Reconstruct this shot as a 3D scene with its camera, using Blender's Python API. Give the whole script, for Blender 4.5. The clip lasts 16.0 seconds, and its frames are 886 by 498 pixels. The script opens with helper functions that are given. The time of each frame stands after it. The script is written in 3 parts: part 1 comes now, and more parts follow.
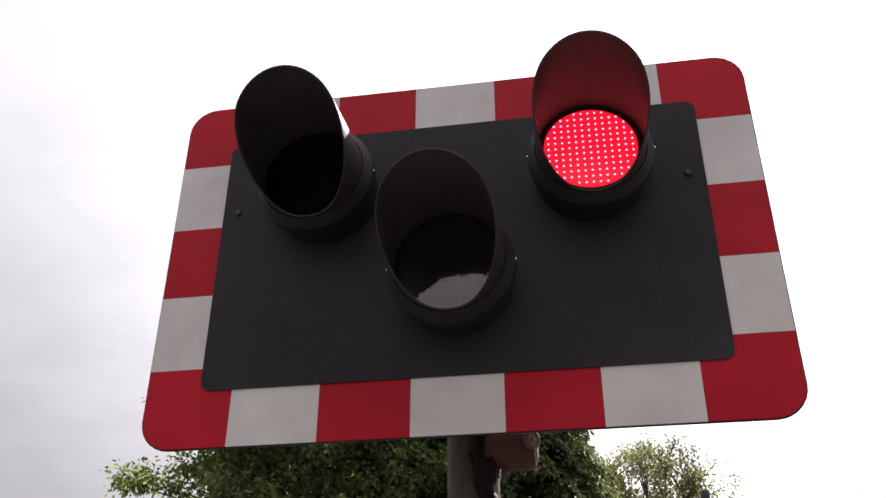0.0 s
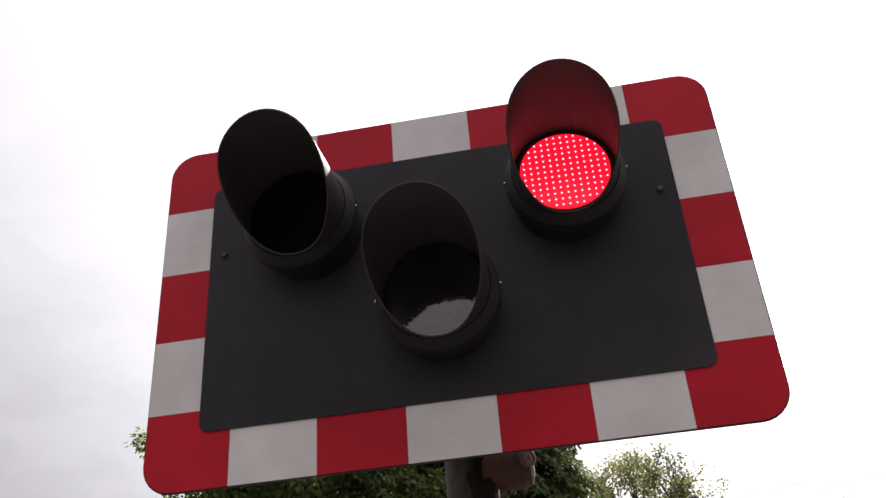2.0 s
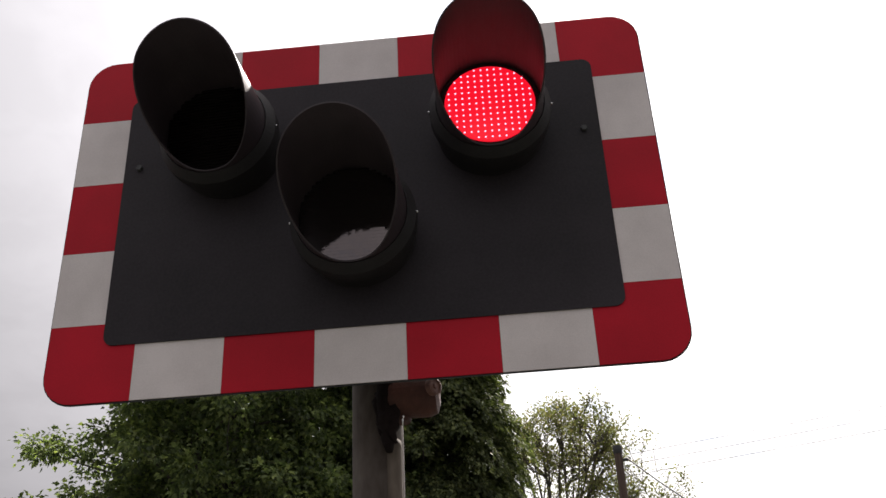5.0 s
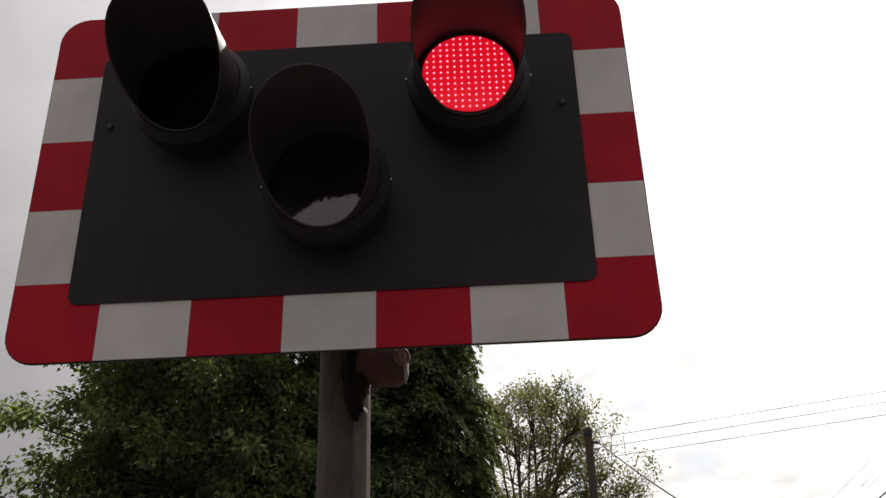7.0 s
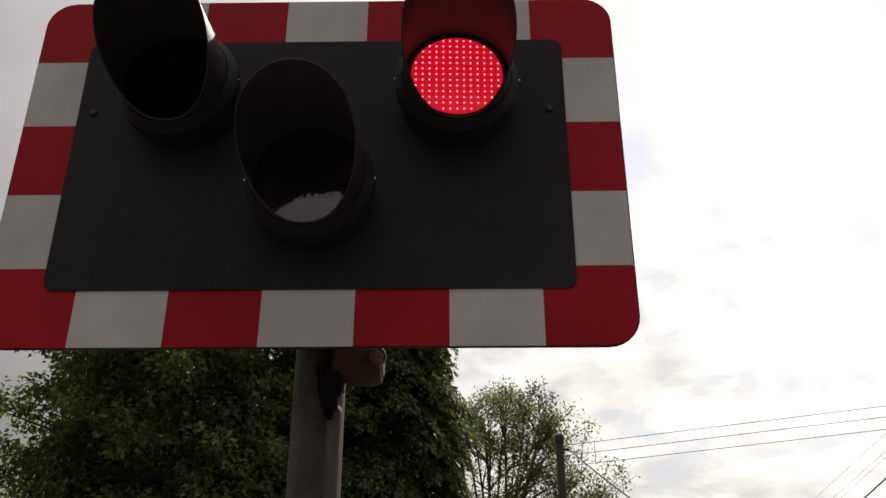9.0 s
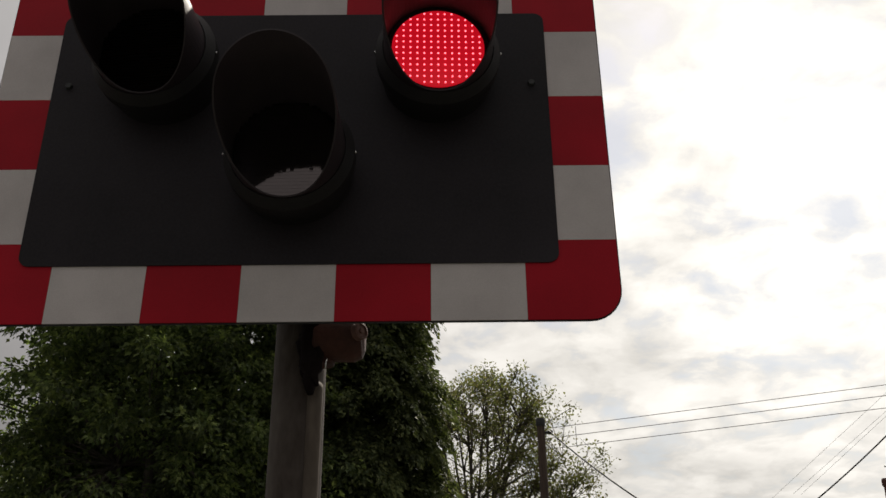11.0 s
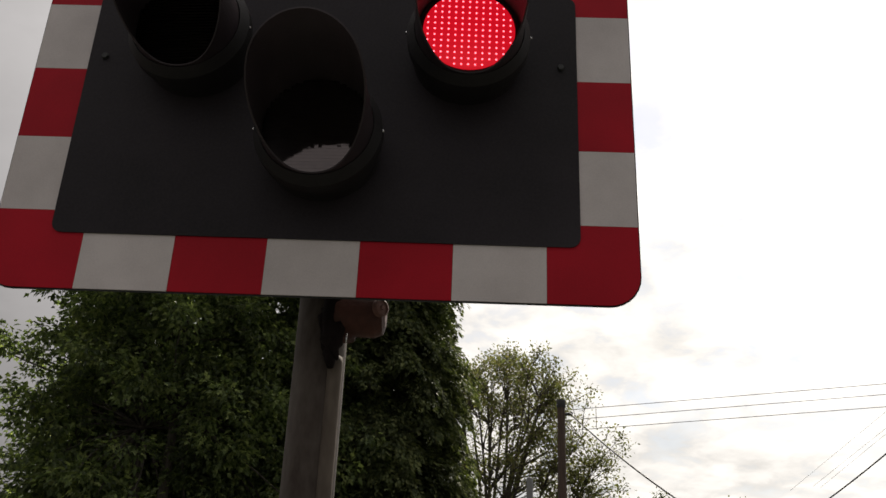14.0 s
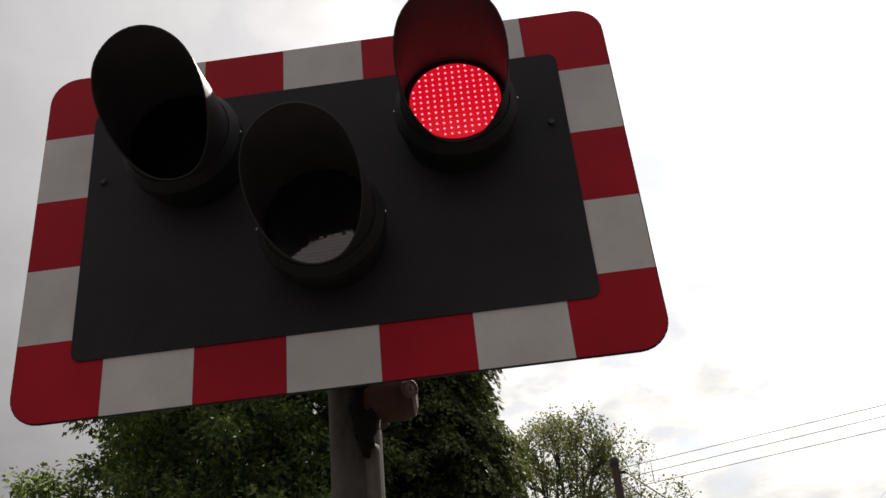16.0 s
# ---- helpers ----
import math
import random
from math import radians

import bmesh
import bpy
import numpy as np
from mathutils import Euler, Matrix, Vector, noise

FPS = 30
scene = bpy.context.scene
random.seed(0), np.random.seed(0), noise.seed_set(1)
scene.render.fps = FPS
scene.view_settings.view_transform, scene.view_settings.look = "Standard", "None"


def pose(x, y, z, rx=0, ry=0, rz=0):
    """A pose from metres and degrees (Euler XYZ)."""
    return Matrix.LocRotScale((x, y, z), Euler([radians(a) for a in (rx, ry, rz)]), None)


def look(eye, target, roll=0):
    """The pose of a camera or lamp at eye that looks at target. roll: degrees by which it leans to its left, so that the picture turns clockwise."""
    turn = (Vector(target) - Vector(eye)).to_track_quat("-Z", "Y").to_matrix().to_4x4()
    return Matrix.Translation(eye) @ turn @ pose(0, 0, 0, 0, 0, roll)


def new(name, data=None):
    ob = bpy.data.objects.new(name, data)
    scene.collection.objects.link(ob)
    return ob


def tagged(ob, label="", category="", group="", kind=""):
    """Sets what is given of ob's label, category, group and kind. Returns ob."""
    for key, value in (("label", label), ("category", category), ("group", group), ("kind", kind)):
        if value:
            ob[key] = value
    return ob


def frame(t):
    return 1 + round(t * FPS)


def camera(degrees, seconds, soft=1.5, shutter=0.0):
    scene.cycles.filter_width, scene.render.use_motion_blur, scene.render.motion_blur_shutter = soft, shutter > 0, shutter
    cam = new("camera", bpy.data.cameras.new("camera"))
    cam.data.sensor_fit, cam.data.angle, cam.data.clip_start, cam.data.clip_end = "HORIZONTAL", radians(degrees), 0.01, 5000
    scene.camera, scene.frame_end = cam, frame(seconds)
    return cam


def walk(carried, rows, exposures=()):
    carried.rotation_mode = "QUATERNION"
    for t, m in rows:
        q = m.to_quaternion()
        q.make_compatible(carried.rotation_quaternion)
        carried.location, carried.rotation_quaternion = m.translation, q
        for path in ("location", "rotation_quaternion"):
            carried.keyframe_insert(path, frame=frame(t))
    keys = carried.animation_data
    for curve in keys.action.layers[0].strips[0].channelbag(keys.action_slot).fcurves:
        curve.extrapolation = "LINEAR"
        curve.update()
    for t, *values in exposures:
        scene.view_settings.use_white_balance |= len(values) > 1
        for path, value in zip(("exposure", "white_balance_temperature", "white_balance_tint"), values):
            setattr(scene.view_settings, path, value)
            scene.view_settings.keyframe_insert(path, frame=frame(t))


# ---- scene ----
cam = camera(51.50, 16.0, 1.5)
# seconds, then place and turn
PATH = [
    (0.0, (0.2317, -1.5491, 1.6434, 119.455, -0.006, 9.454)),
    (0.5, (0.2264, -1.5803, 1.6342, 121.963, 0.915, 8.685)),
    (1.0, (0.2345, -1.5797, 1.6327, 121.163, 1.244, 7.371)),
    (1.5, (0.2263, -1.5879, 1.6351, 120.123, 0.998, 7.411)),
    (2.0, (0.2183, -1.5977, 1.6303, 120.892, 3.971, 9.874)),
    (2.2, (0.2081, -1.6050, 1.6357, 120.974, 5.106, 10.048)),
    (2.5, (0.2222, -1.6015, 1.6274, 121.011, 3.466, 9.215)),
    (3.0, (0.2306, -1.5896, 1.6226, 120.043, 1.003, 7.007)),
    (3.2, (0.2299, -1.5916, 1.6294, 119.457, 1.257, 6.935)),
    (3.5, (0.2403, -1.5843, 1.6173, 119.505, 1.752, 7.361)),
    (4.0, (0.2564, -1.5716, 1.6112, 118.993, 2.313, 8.769)),
    (4.5, (0.2659, -1.5778, 1.6051, 117.285, 2.300, 8.069)),
    (5.0, (0.2654, -1.5677, 1.6072, 117.095, 2.715, 5.193)),
    (5.2, (0.2789, -1.5649, 1.6026, 116.814, 2.862, 4.624)),
    (7.3, (0.2708, -1.5447, 1.5964, 115.741, 1.310, 2.942)),
    (7.5, (0.2681, -1.5451, 1.5978, 115.893, 0.963, 2.897)),
    (8.0, (0.2706, -1.5339, 1.5949, 115.991, 0.053, 3.024)),
    (8.3, (0.2662, -1.5336, 1.5998, 115.964, -0.210, 2.486)),
    (8.5, (0.2695, -1.5419, 1.5996, 115.904, -0.410, 2.177)),
    (9.0, (0.2711, -1.5436, 1.5973, 115.834, -0.023, 0.932)),
    (9.2, (0.2703, -1.5513, 1.5900, 115.756, 0.214, 0.553)),
    (11.3, (0.2709, -1.5241, 1.5847, 114.406, 0.574, -0.069)),
    (11.5, (0.2625, -1.5261, 1.5848, 113.898, 0.351, 0.009)),
    (12.0, (0.2556, -1.5378, 1.5868, 113.559, -0.569, -0.731)),
    (12.3, (0.2596, -1.5396, 1.5994, 113.139, -1.078, -1.556)),
    (12.5, (0.2525, -1.5352, 1.5836, 113.429, -2.080, -2.612)),
    (13.0, (0.2507, -1.5325, 1.5855, 112.678, -3.862, -1.312)),
    (13.2, (0.2691, -1.5252, 1.5863, 112.513, -3.723, 1.611)),
    (13.5, (0.2747, -1.5442, 1.5860, 112.399, -3.434, 3.157)),
    (14.0, (0.2799, -1.5474, 1.5823, 113.456, -2.187, 0.575)),
    (14.2, (0.2890, -1.5456, 1.5866, 113.145, -1.843, -0.945)),
    (14.5, (0.2877, -1.5348, 1.5775, 112.302, -1.296, -3.788)),
    (14.6, (0.2801, -1.5244, 1.5777, 111.291, -1.706, -6.159)),
    (14.8, (0.2796, -1.5351, 1.5834, 109.079, -3.783, -2.591)),
    (15.0, (0.2876, -1.5299, 1.5786, 110.455, -3.922, -0.949)),
    (15.1, (0.2790, -1.5346, 1.5835, 110.909, -1.904, -0.139)),
    (15.3, (0.2827, -1.5335, 1.5777, 113.304, 2.307, 2.275)),
    (15.5, (0.2885, -1.5295, 1.5798, 115.323, 4.355, 3.964)),
    (15.7, (0.2761, -1.5469, 1.5994, 116.253, 5.135, 4.421)),
    (16.0, (0.2921, -1.5239, 1.5796, 118.439, 5.241, 5.695)),
]
EXPOSURES = [(0.0, 1.67, 6500, 14), (3.5, 1.57, 6500, 13), (4.5, 1.49, 6550, 13), (5.0, 1.32, 6600, 12), (7.5, 0.72, 6750, 11), (9.0, 0.52, 6850, 10), (11.5, 0.27, 6950, 8), (12.5, 0.22, 7000, 8), (13.0, 0.19, 7000, 8), (13.5, 0.57, 6900, 9), (14.0, 0.62, 6900, 9), (14.5, 0.27, 7000, 8), (15.0, 0.09, 7050, 8), (15.5, 0.32, 6900, 9), (16.0, 0.67, 6750, 9)]
E_X, E_Y, E_Z = 0.27, -1.54, 1.6      # where the camera stands, about
Z0 = 2.15                             # underside of the warning board
SUN_AZ, SUN_EL = 22.0, 50.0           # the sun stands behind the board, to its right
walk(cam, [(t, pose(*p)) for t, p in PATH], EXPOSURES)

# ---- sky and sun ----
SUN_DIR = Vector((math.sin(radians(SUN_AZ)) * math.cos(radians(SUN_EL)),
                  math.cos(radians(SUN_AZ)) * math.cos(radians(SUN_EL)), math.sin(radians(SUN_EL))))


def build_sky():
    w = bpy.data.worlds.new("sky")
    scene.world = w
    w.use_nodes = True
    nt = w.node_tree
    nt.nodes.clear()
    N, L = nt.nodes.new, nt.links.new
    out, bg = N("ShaderNodeOutputWorld"), N("ShaderNodeBackground")
    sky = N("ShaderNodeTexSky")
    sky.sky_type, sky.sun_disc = "NISHITA", False
    sky.sun_elevation, sky.sun_rotation = radians(SUN_EL), radians(SUN_AZ)
    tc = N("ShaderNodeTexCoord")
    sep = N("ShaderNodeSeparateXYZ")
    L(tc.outputs["Generated"], sep.inputs[0])

    def math_node(op, a, b=None, clamp=False):
        n = N("ShaderNodeMath")
        n.operation, n.use_clamp = op, clamp
        for i, v in enumerate((a, b)):
            if v is None:
                continue
            if isinstance(v, (int, float)):
                n.inputs[i].default_value = v
            else:
                L(v, n.inputs[i])
        return n.outputs[0]

    # the cloud sheet lies flat overhead, so it closes up towards the horizon
    flat = math_node("ADD", math_node("MAXIMUM", sep.outputs["Z"], 0.0), 0.22)
    com = N("ShaderNodeCombineXYZ")
    L(math_node("DIVIDE", sep.outputs["X"], flat), com.inputs[0])
    L(math_node("DIVIDE", sep.outputs["Y"], flat), com.inputs[1])
    big, fine = N("ShaderNodeTexNoise"), N("ShaderNodeTexNoise")
    for n, s, d, dist in ((big, 2.1, 8.0, 0.1), (fine, 6.5, 10.0, 0.25)):
        n.inputs["Scale"].default_value, n.inputs["Detail"].default_value = s, d
        n.inputs["Distortion"].default_value = dist
        n.inputs["Roughness"].default_value = 0.55
        L(com.outputs[0], n.inputs["Vector"])
    dot = N("ShaderNodeVectorMath")
    dot.operation = "DOT_PRODUCT"
    L(tc.outputs["Generated"], dot.inputs[0])
    dot.inputs[1].default_value = GLOW_DIR
    near = math_node("MAXIMUM", dot.outputs["Value"], 0.0)
    # an overcast sky is brightest overhead; the thin cloud under the sun glows besides
    lift = math_node("ADD", math_node("MULTIPLY", math_node("POWER", math_node("MAXIMUM", sep.outputs["Z"], 0.0), 1.5), CLOUD_BASE * 1.45), CLOUD_BASE * 0.36)
    glow = math_node("ADD", math_node("MULTIPLY", math_node("POWER", near, 5.0), CLOUD_GLOW), lift)
    shade = N("ShaderNodeMapRange")
    shade.inputs["From Min"].default_value, shade.inputs["From Max"].default_value = 0.36, 0.56
    shade.inputs["To Min"].default_value, shade.inputs["To Max"].default_value = 0.80, 1.07
    L(big.outputs["Fac"], shade.inputs["Value"])
    curl = N("ShaderNodeMapRange")
    curl.inputs["From Min"].default_value, curl.inputs["From Max"].default_value = 0.42, 0.58
    curl.inputs["To Min"].default_value, curl.inputs["To Max"].default_value = 0.85, 1.05
    L(fine.outputs["Fac"], curl.inputs["Value"])
    # an even veil to the west, broken cloud to the east
    broken = N("ShaderNodeMapRange")
    broken.inputs["From Min"].default_value, broken.inputs["From Max"].default_value = -0.35, 0.10
    broken.inputs["To Min"].default_value, broken.inputs["To Max"].default_value = 0.25, 1.0
    L(sep.outputs["X"], broken.inputs["Value"])
    relief = math_node("SUBTRACT", math_node("MULTIPLY", shade.outputs[0], curl.outputs[0]), 1.0)
    bright = math_node("MULTIPLY", glow, math_node("ADD", math_node("MULTIPLY", relief, broken.outputs[0]), 1.0))
    cloud = N("ShaderNodeVectorMath")
    cloud.operation = "SCALE"
    tint = N("ShaderNodeMix")
    tint.data_type = "RGBA"
    L(broken.outputs[0], tint.inputs[0])
    tint.inputs[6].default_value, tint.inputs[7].default_value = (0.97, 0.955, 1.02, 1), (1.0, 0.983, 0.978, 1)
    L(tint.outputs[2], cloud.inputs[0])
    L(bright, cloud.inputs["Scale"])
    blue = N("ShaderNodeVectorMath")
    blue.operation = "SCALE"
    L(sky.outputs[0], blue.inputs[0])
    blue.inputs["Scale"].default_value = 0.085
    cover = N("ShaderNodeMapRange")
    cover.inputs["From Min"].default_value, cover.inputs["From Max"].default_value = 0.34, 0.47
    cover.inputs["To Min"].default_value, cover.inputs["To Max"].default_value = 0.40, 1.0
    L(fine.outputs["Fac"], cover.inputs["Value"])
    mix = N("ShaderNodeMix")
    mix.data_type = "RGBA"
    # gaps in the sheet open up overhead and close towards the horizon
    gap = math_node("MULTIPLY", math_node("SUBTRACT", 1.0, cover.outputs[0]), math_node("MAXIMUM", math_node("SUBTRACT", broken.outputs[0], 0.3), 0.0))
    steep = math_node("ADD", math_node("MULTIPLY", math_node("MAXIMUM", sep.outputs["Z"], 0.0), 2.6), 0.15)
    L(math_node("SUBTRACT", 1.0, math_node("MINIMUM", math_node("MULTIPLY", gap, steep), 0.85)), mix.inputs[0])
    L(blue.outputs[0], mix.inputs[6])
    L(cloud.outputs[0], mix.inputs[7])
    L(mix.outputs[2], bg.inputs[0])
    L(bg.outputs[0], out.inputs[0])


CLOUD_BASE, CLOUD_GLOW = 0.27, 0.77
GLOW_DIR = Vector((math.sin(radians(25)) * math.cos(radians(28)), math.cos(radians(25)) * math.cos(radians(28)), math.sin(radians(28))))
build_sky()
sun = new("sun", bpy.data.lights.new("sun", "SUN"))
sun.data.energy, sun.data.angle, sun.data.color = 3.2, radians(1.0), (1.0, 0.95, 0.88)
sun.matrix_world = look(tuple(SUN_DIR * 60), (0, 0, 0))


# ---- materials ----
def material(name, dark, light, rough=0.6, metal=0.0, scale=6.0, fine=90.0, bump=0.05, spec=0.5, stretch=(1, 1, 1), coat=0.0):
    """Two scales of noise between two colours, with a fine relief."""
    m = bpy.data.materials.new(name)
    m.use_nodes = True
    nt = m.node_tree
    b = nt.nodes["Principled BSDF"]
    N, L = nt.nodes.new, nt.links.new
    tc, mp = N("ShaderNodeTexCoord"), N("ShaderNodeMapping")
    mp.inputs["Scale"].default_value = stretch
    L(tc.outputs["Object"], mp.inputs[0])
    n1, n2 = N("ShaderNodeTexNoise"), N("ShaderNodeTexNoise")
    for n, s in ((n1, scale), (n2, fine)):
        n.inputs["Scale"].default_value, n.inputs["Detail"].default_value = s, 5.0
        L(mp.outputs[0], n.inputs["Vector"])
    add = N("ShaderNodeMath")
    add.operation = "MULTIPLY_ADD"
    L(n2.outputs["Fac"], add.inputs[0])
    add.inputs[1].default_value = 0.4
    L(n1.outputs["Fac"], add.inputs[2])
    ramp = N("ShaderNodeValToRGB")
    ramp.color_ramp.elements[0].position, ramp.color_ramp.elements[1].position = 0.5, 0.9
    ramp.color_ramp.elements[0].color = (*dark, 1)
    ramp.color_ramp.elements[1].color = (*light, 1)
    L(add.outputs[0], ramp.inputs[0])
    L(ramp.outputs[0], b.inputs["Base Color"])
    rr = N("ShaderNodeMapRange")
    rr.inputs["To Min"].default_value, rr.inputs["To Max"].default_value = max(0.02, rough - 0.1), min(1.0, rough + 0.1)
    L(n1.outputs["Fac"], rr.inputs["Value"])
    L(rr.outputs[0], b.inputs["Roughness"])
    b.inputs["Metallic"].default_value = metal
    b.inputs["Specular IOR Level"].default_value = spec
    b.inputs["Coat Weight"].default_value = coat
    if bump:
        bp = N("ShaderNodeBump")
        bp.inputs["Strength"].default_value, bp.inputs["Distance"].default_value = bump, 0.01
        L(n2.outputs["Fac"], bp.inputs["Height"])
        L(bp.outputs[0], b.inputs["Normal"])
    return m


def foliage(name, colours, gloss=0.35, through_light=0.35, patch_scale=1.6, spread=0.33):
    """Leaves that differ one by one; some light comes through them."""
    m = bpy.data.materials.new(name)
    m.use_nodes = True
    nt = m.node_tree
    b, out = nt.nodes["Principled BSDF"], nt.nodes["Material Output"]
    N, L = nt.nodes.new, nt.links.new
    geo, ramp = N("ShaderNodeNewGeometry"), N("ShaderNodeValToRGB")
    L(geo.outputs["Random Per Island"], ramp.inputs[0])
    e = ramp.color_ramp.elements
    e[0].color, e[1].color = (*colours[0], 1), (*colours[-1], 1)
    for i, c in enumerate(colours[1:-1]):
        e.new((i + 1) / (len(colours) - 1)).color = (*c, 1)
    tc, patch = N("ShaderNodeTexCoord"), N("ShaderNodeTexNoise")
    patch.inputs["Scale"].default_value, patch.inputs["Detail"].default_value = patch_scale, 3.0
    L(tc.outputs["Object"], patch.inputs["Vector"])
    level = N("ShaderNodeMapRange")
    level.inputs["From Min"].default_value, level.inputs["From Max"].default_value = 0.35, 0.65
    level.inputs["To Min"].default_value, level.inputs["To Max"].default_value = 1.0 - spread, 1.0 + spread
    L(patch.outputs["Fac"], level.inputs["Value"])
    tone = N("ShaderNodeVectorMath")
    tone.operation = "SCALE"
    L(ramp.outputs[0], tone.inputs[0])
    L(level.outputs[0], tone.inputs["Scale"])
    L(tone.outputs[0], b.inputs["Base Color"])
    b.inputs["Roughness"].default_value = 0.5
    b.inputs["Specular IOR Level"].default_value = gloss
    tr = N("ShaderNodeBsdfTranslucent")
    warm = N("ShaderNodeMix")
    warm.data_type, warm.blend_type = "RGBA", "MULTIPLY"
    warm.inputs[0].default_value = 1.0
    L(tone.outputs[0], warm.inputs[6])
    warm.inputs[7].default_value = (1.3, 1.45, 0.75, 1)
    L(warm.outputs[2], tr.inputs[0])
    mix = N("ShaderNodeMixShader")
    mix.inputs[0].default_value = through_light
    L(b.outputs[0], mix.inputs[1])
    L(tr.outputs[0], mix.inputs[2])
    L(mix.outputs[0], out.inputs[0])
    return m


def glowing(name, colour, strength):
    m = bpy.data.materials.new(name)
    m.use_nodes = True
    b = m.node_tree.nodes["Principled BSDF"]
    b.inputs["Base Color"].default_value = (colour[0] * 0.4, colour[1] * 0.4, colour[2] * 0.4, 1)
    b.inputs["Emission Color"].default_value = (*colour, 1)
    b.inputs["Emission Strength"].default_value = strength
    b.inputs["Roughness"].default_value = 0.3
    return m


M_RED = material("red_sheeting", (0.40, 0.005, 0.017), (0.55, 0.0085, 0.026), 0.55, scale=5, fine=420, bump=0.03, spec=0.2)
M_WHITE = material("white_sheeting", (0.59, 0.530, 0.525), (0.76, 0.69, 0.685), 0.5, scale=7, fine=420, bump=0.03)
M_PANEL = material("dark_grey_panel", (0.0150, 0.0120, 0.0148), (0.038, 0.0312, 0.0375), 0.62, spec=0.25, scale=3.2, fine=200, bump=0.015)
M_PLATE = material("aluminium_plate", (0.018, 0.018, 0.018), (0.04, 0.04, 0.04), 0.5, metal=0.3, scale=8)
M_HOOD = material("black_hood_paint", (0.033, 0.0245, 0.0285), (0.053, 0.040, 0.046), 0.5, scale=9, fine=300, bump=0.04, spec=0.35)
M_BODY = material("black_plastic", (0.014, 0.0125, 0.0135), (0.024, 0.0215, 0.023), 0.6, spec=0.25, scale=9, fine=300, bump=0.05)
M_RUBBER = material("black_rubber", (0.010, 0.007, 0.007), (0.020, 0.014, 0.014), 0.95, spec=0.1, scale=20, fine=150, bump=0.3)
M_STEEL = material("bright_steel", (0.55, 0.55, 0.55), (0.75, 0.75, 0.74), 0.25, metal=1.0, scale=30)
M_POST = material("weathered_galvanised_steel", (0.048, 0.034, 0.028), (0.128, 0.108, 0.096), 0.7, spec=0.25, scale=8, fine=60, bump=0.10, stretch=(1.2, 1.2, 0.5))
M_CONDUIT = material("grey_conduit", (0.085, 0.066, 0.054), (0.19, 0.155, 0.128), 0.75, spec=0.2, scale=9, fine=60, bump=0.1, stretch=(1.3, 1.3, 0.45))
M_RUST = material("rusty_red_iron", (0.042, 0.012, 0.008), (0.098, 0.031, 0.021), 0.7, metal=0.1, scale=18, fine=90, bump=0.25)
M_RUST_PALE = material("worn_red_cap", (0.085, 0.032, 0.025), (0.17, 0.078, 0.060), 0.6, scale=40, fine=160, bump=0.2)
M_TIMBER = material("dark_pole_timber", (0.052, 0.033, 0.026), (0.115, 0.078, 0.060), 0.8, scale=4, fine=30, bump=0.3, stretch=(6, 6, 0.3))
M_SIGN = material("grey_sign_back", (0.40, 0.40, 0.41), (0.50, 0.50, 0.51), 0.55, scale=4, fine=120)
M_SIGN_POST = material("dull_grey_post", (0.16, 0.16, 0.165), (0.26, 0.26, 0.26), 0.6, scale=6, fine=90, stretch=(2, 2, 0.5))
M_BUSH = foliage("yellow_green_leaf", [(0.060, 0.072, 0.038), (0.085, 0.098, 0.050), (0.115, 0.124, 0.064)], 0.25, 0.45)
M_DARKSTEEL = material("dark_channel_steel", (0.03, 0.03, 0.032), (0.055, 0.055, 0.055), 0.55, metal=0.3, scale=12)
M_WIRE = material("wire_covering", (0.012, 0.012, 0.013), (0.03, 0.03, 0.03), 0.6, scale=3, bump=0)
M_BRICK = material("sooty_red_brick", (0.075, 0.030, 0.025), (0.16, 0.066, 0.052), 0.85, scale=7, fine=25, bump=0.3)
M_POT = material("terracotta_pot", (0.085, 0.036, 0.030), (0.17, 0.075, 0.060), 0.8, scale=8, fine=40, bump=0.2)
M_ROOF = material("brown_roof_tile", (0.034, 0.018, 0.015), (0.100, 0.056, 0.046), 0.95, spec=0.15, scale=5, fine=18, bump=0.4)
M_GROUND = material("verge_and_asphalt", (0.035, 0.037, 0.03), (0.07, 0.072, 0.06), 0.95, scale=0.3, fine=8, bump=0.3)
M_BARK = material("bark", (0.045, 0.038, 0.032), (0.125, 0.106, 0.088), 0.9, scale=5, fine=40, bump=0.5, stretch=(4, 4, 0.7))
M_MAPLE = foliage("maple_leaf", [(0.066, 0.086, 0.046), (0.106, 0.136, 0.064), (0.165, 0.200, 0.088), (0.27, 0.30, 0.125)], 0.3, 0.5, 2.2, 0.45)
M_CYPRESS = foliage("cypress_spray", [(0.044, 0.055, 0.028), (0.072, 0.087, 0.041), (0.110, 0.126, 0.055), (0.165, 0.175, 0.075)], 0.08, 0.32, 4.2, 0.55)
M_WILLOW = foliage("young_leaf", [(0.098, 0.106, 0.055), (0.138, 0.144, 0.070), (0.178, 0.168, 0.085), (0.150, 0.118, 0.078)], 0.3, 0.5)
M_FAR = foliage("far_leaf", [(0.090, 0.105, 0.058), (0.125, 0.140, 0.075), (0.165, 0.175, 0.095)], 0.3, 0.5)
M_FAR_DARK = foliage("far_dark_leaf", [(0.045, 0.055, 0.032), (0.065, 0.074, 0.042), (0.085, 0.090, 0.050)], 0.3, 0.3)

M_LED_BED = glowing("red_lens_lit", (1.0, 0.008, 0.028), 0.36)
M_LED = glowing("red_led_point", (1.0, 0.17, 0.23), 2.0)


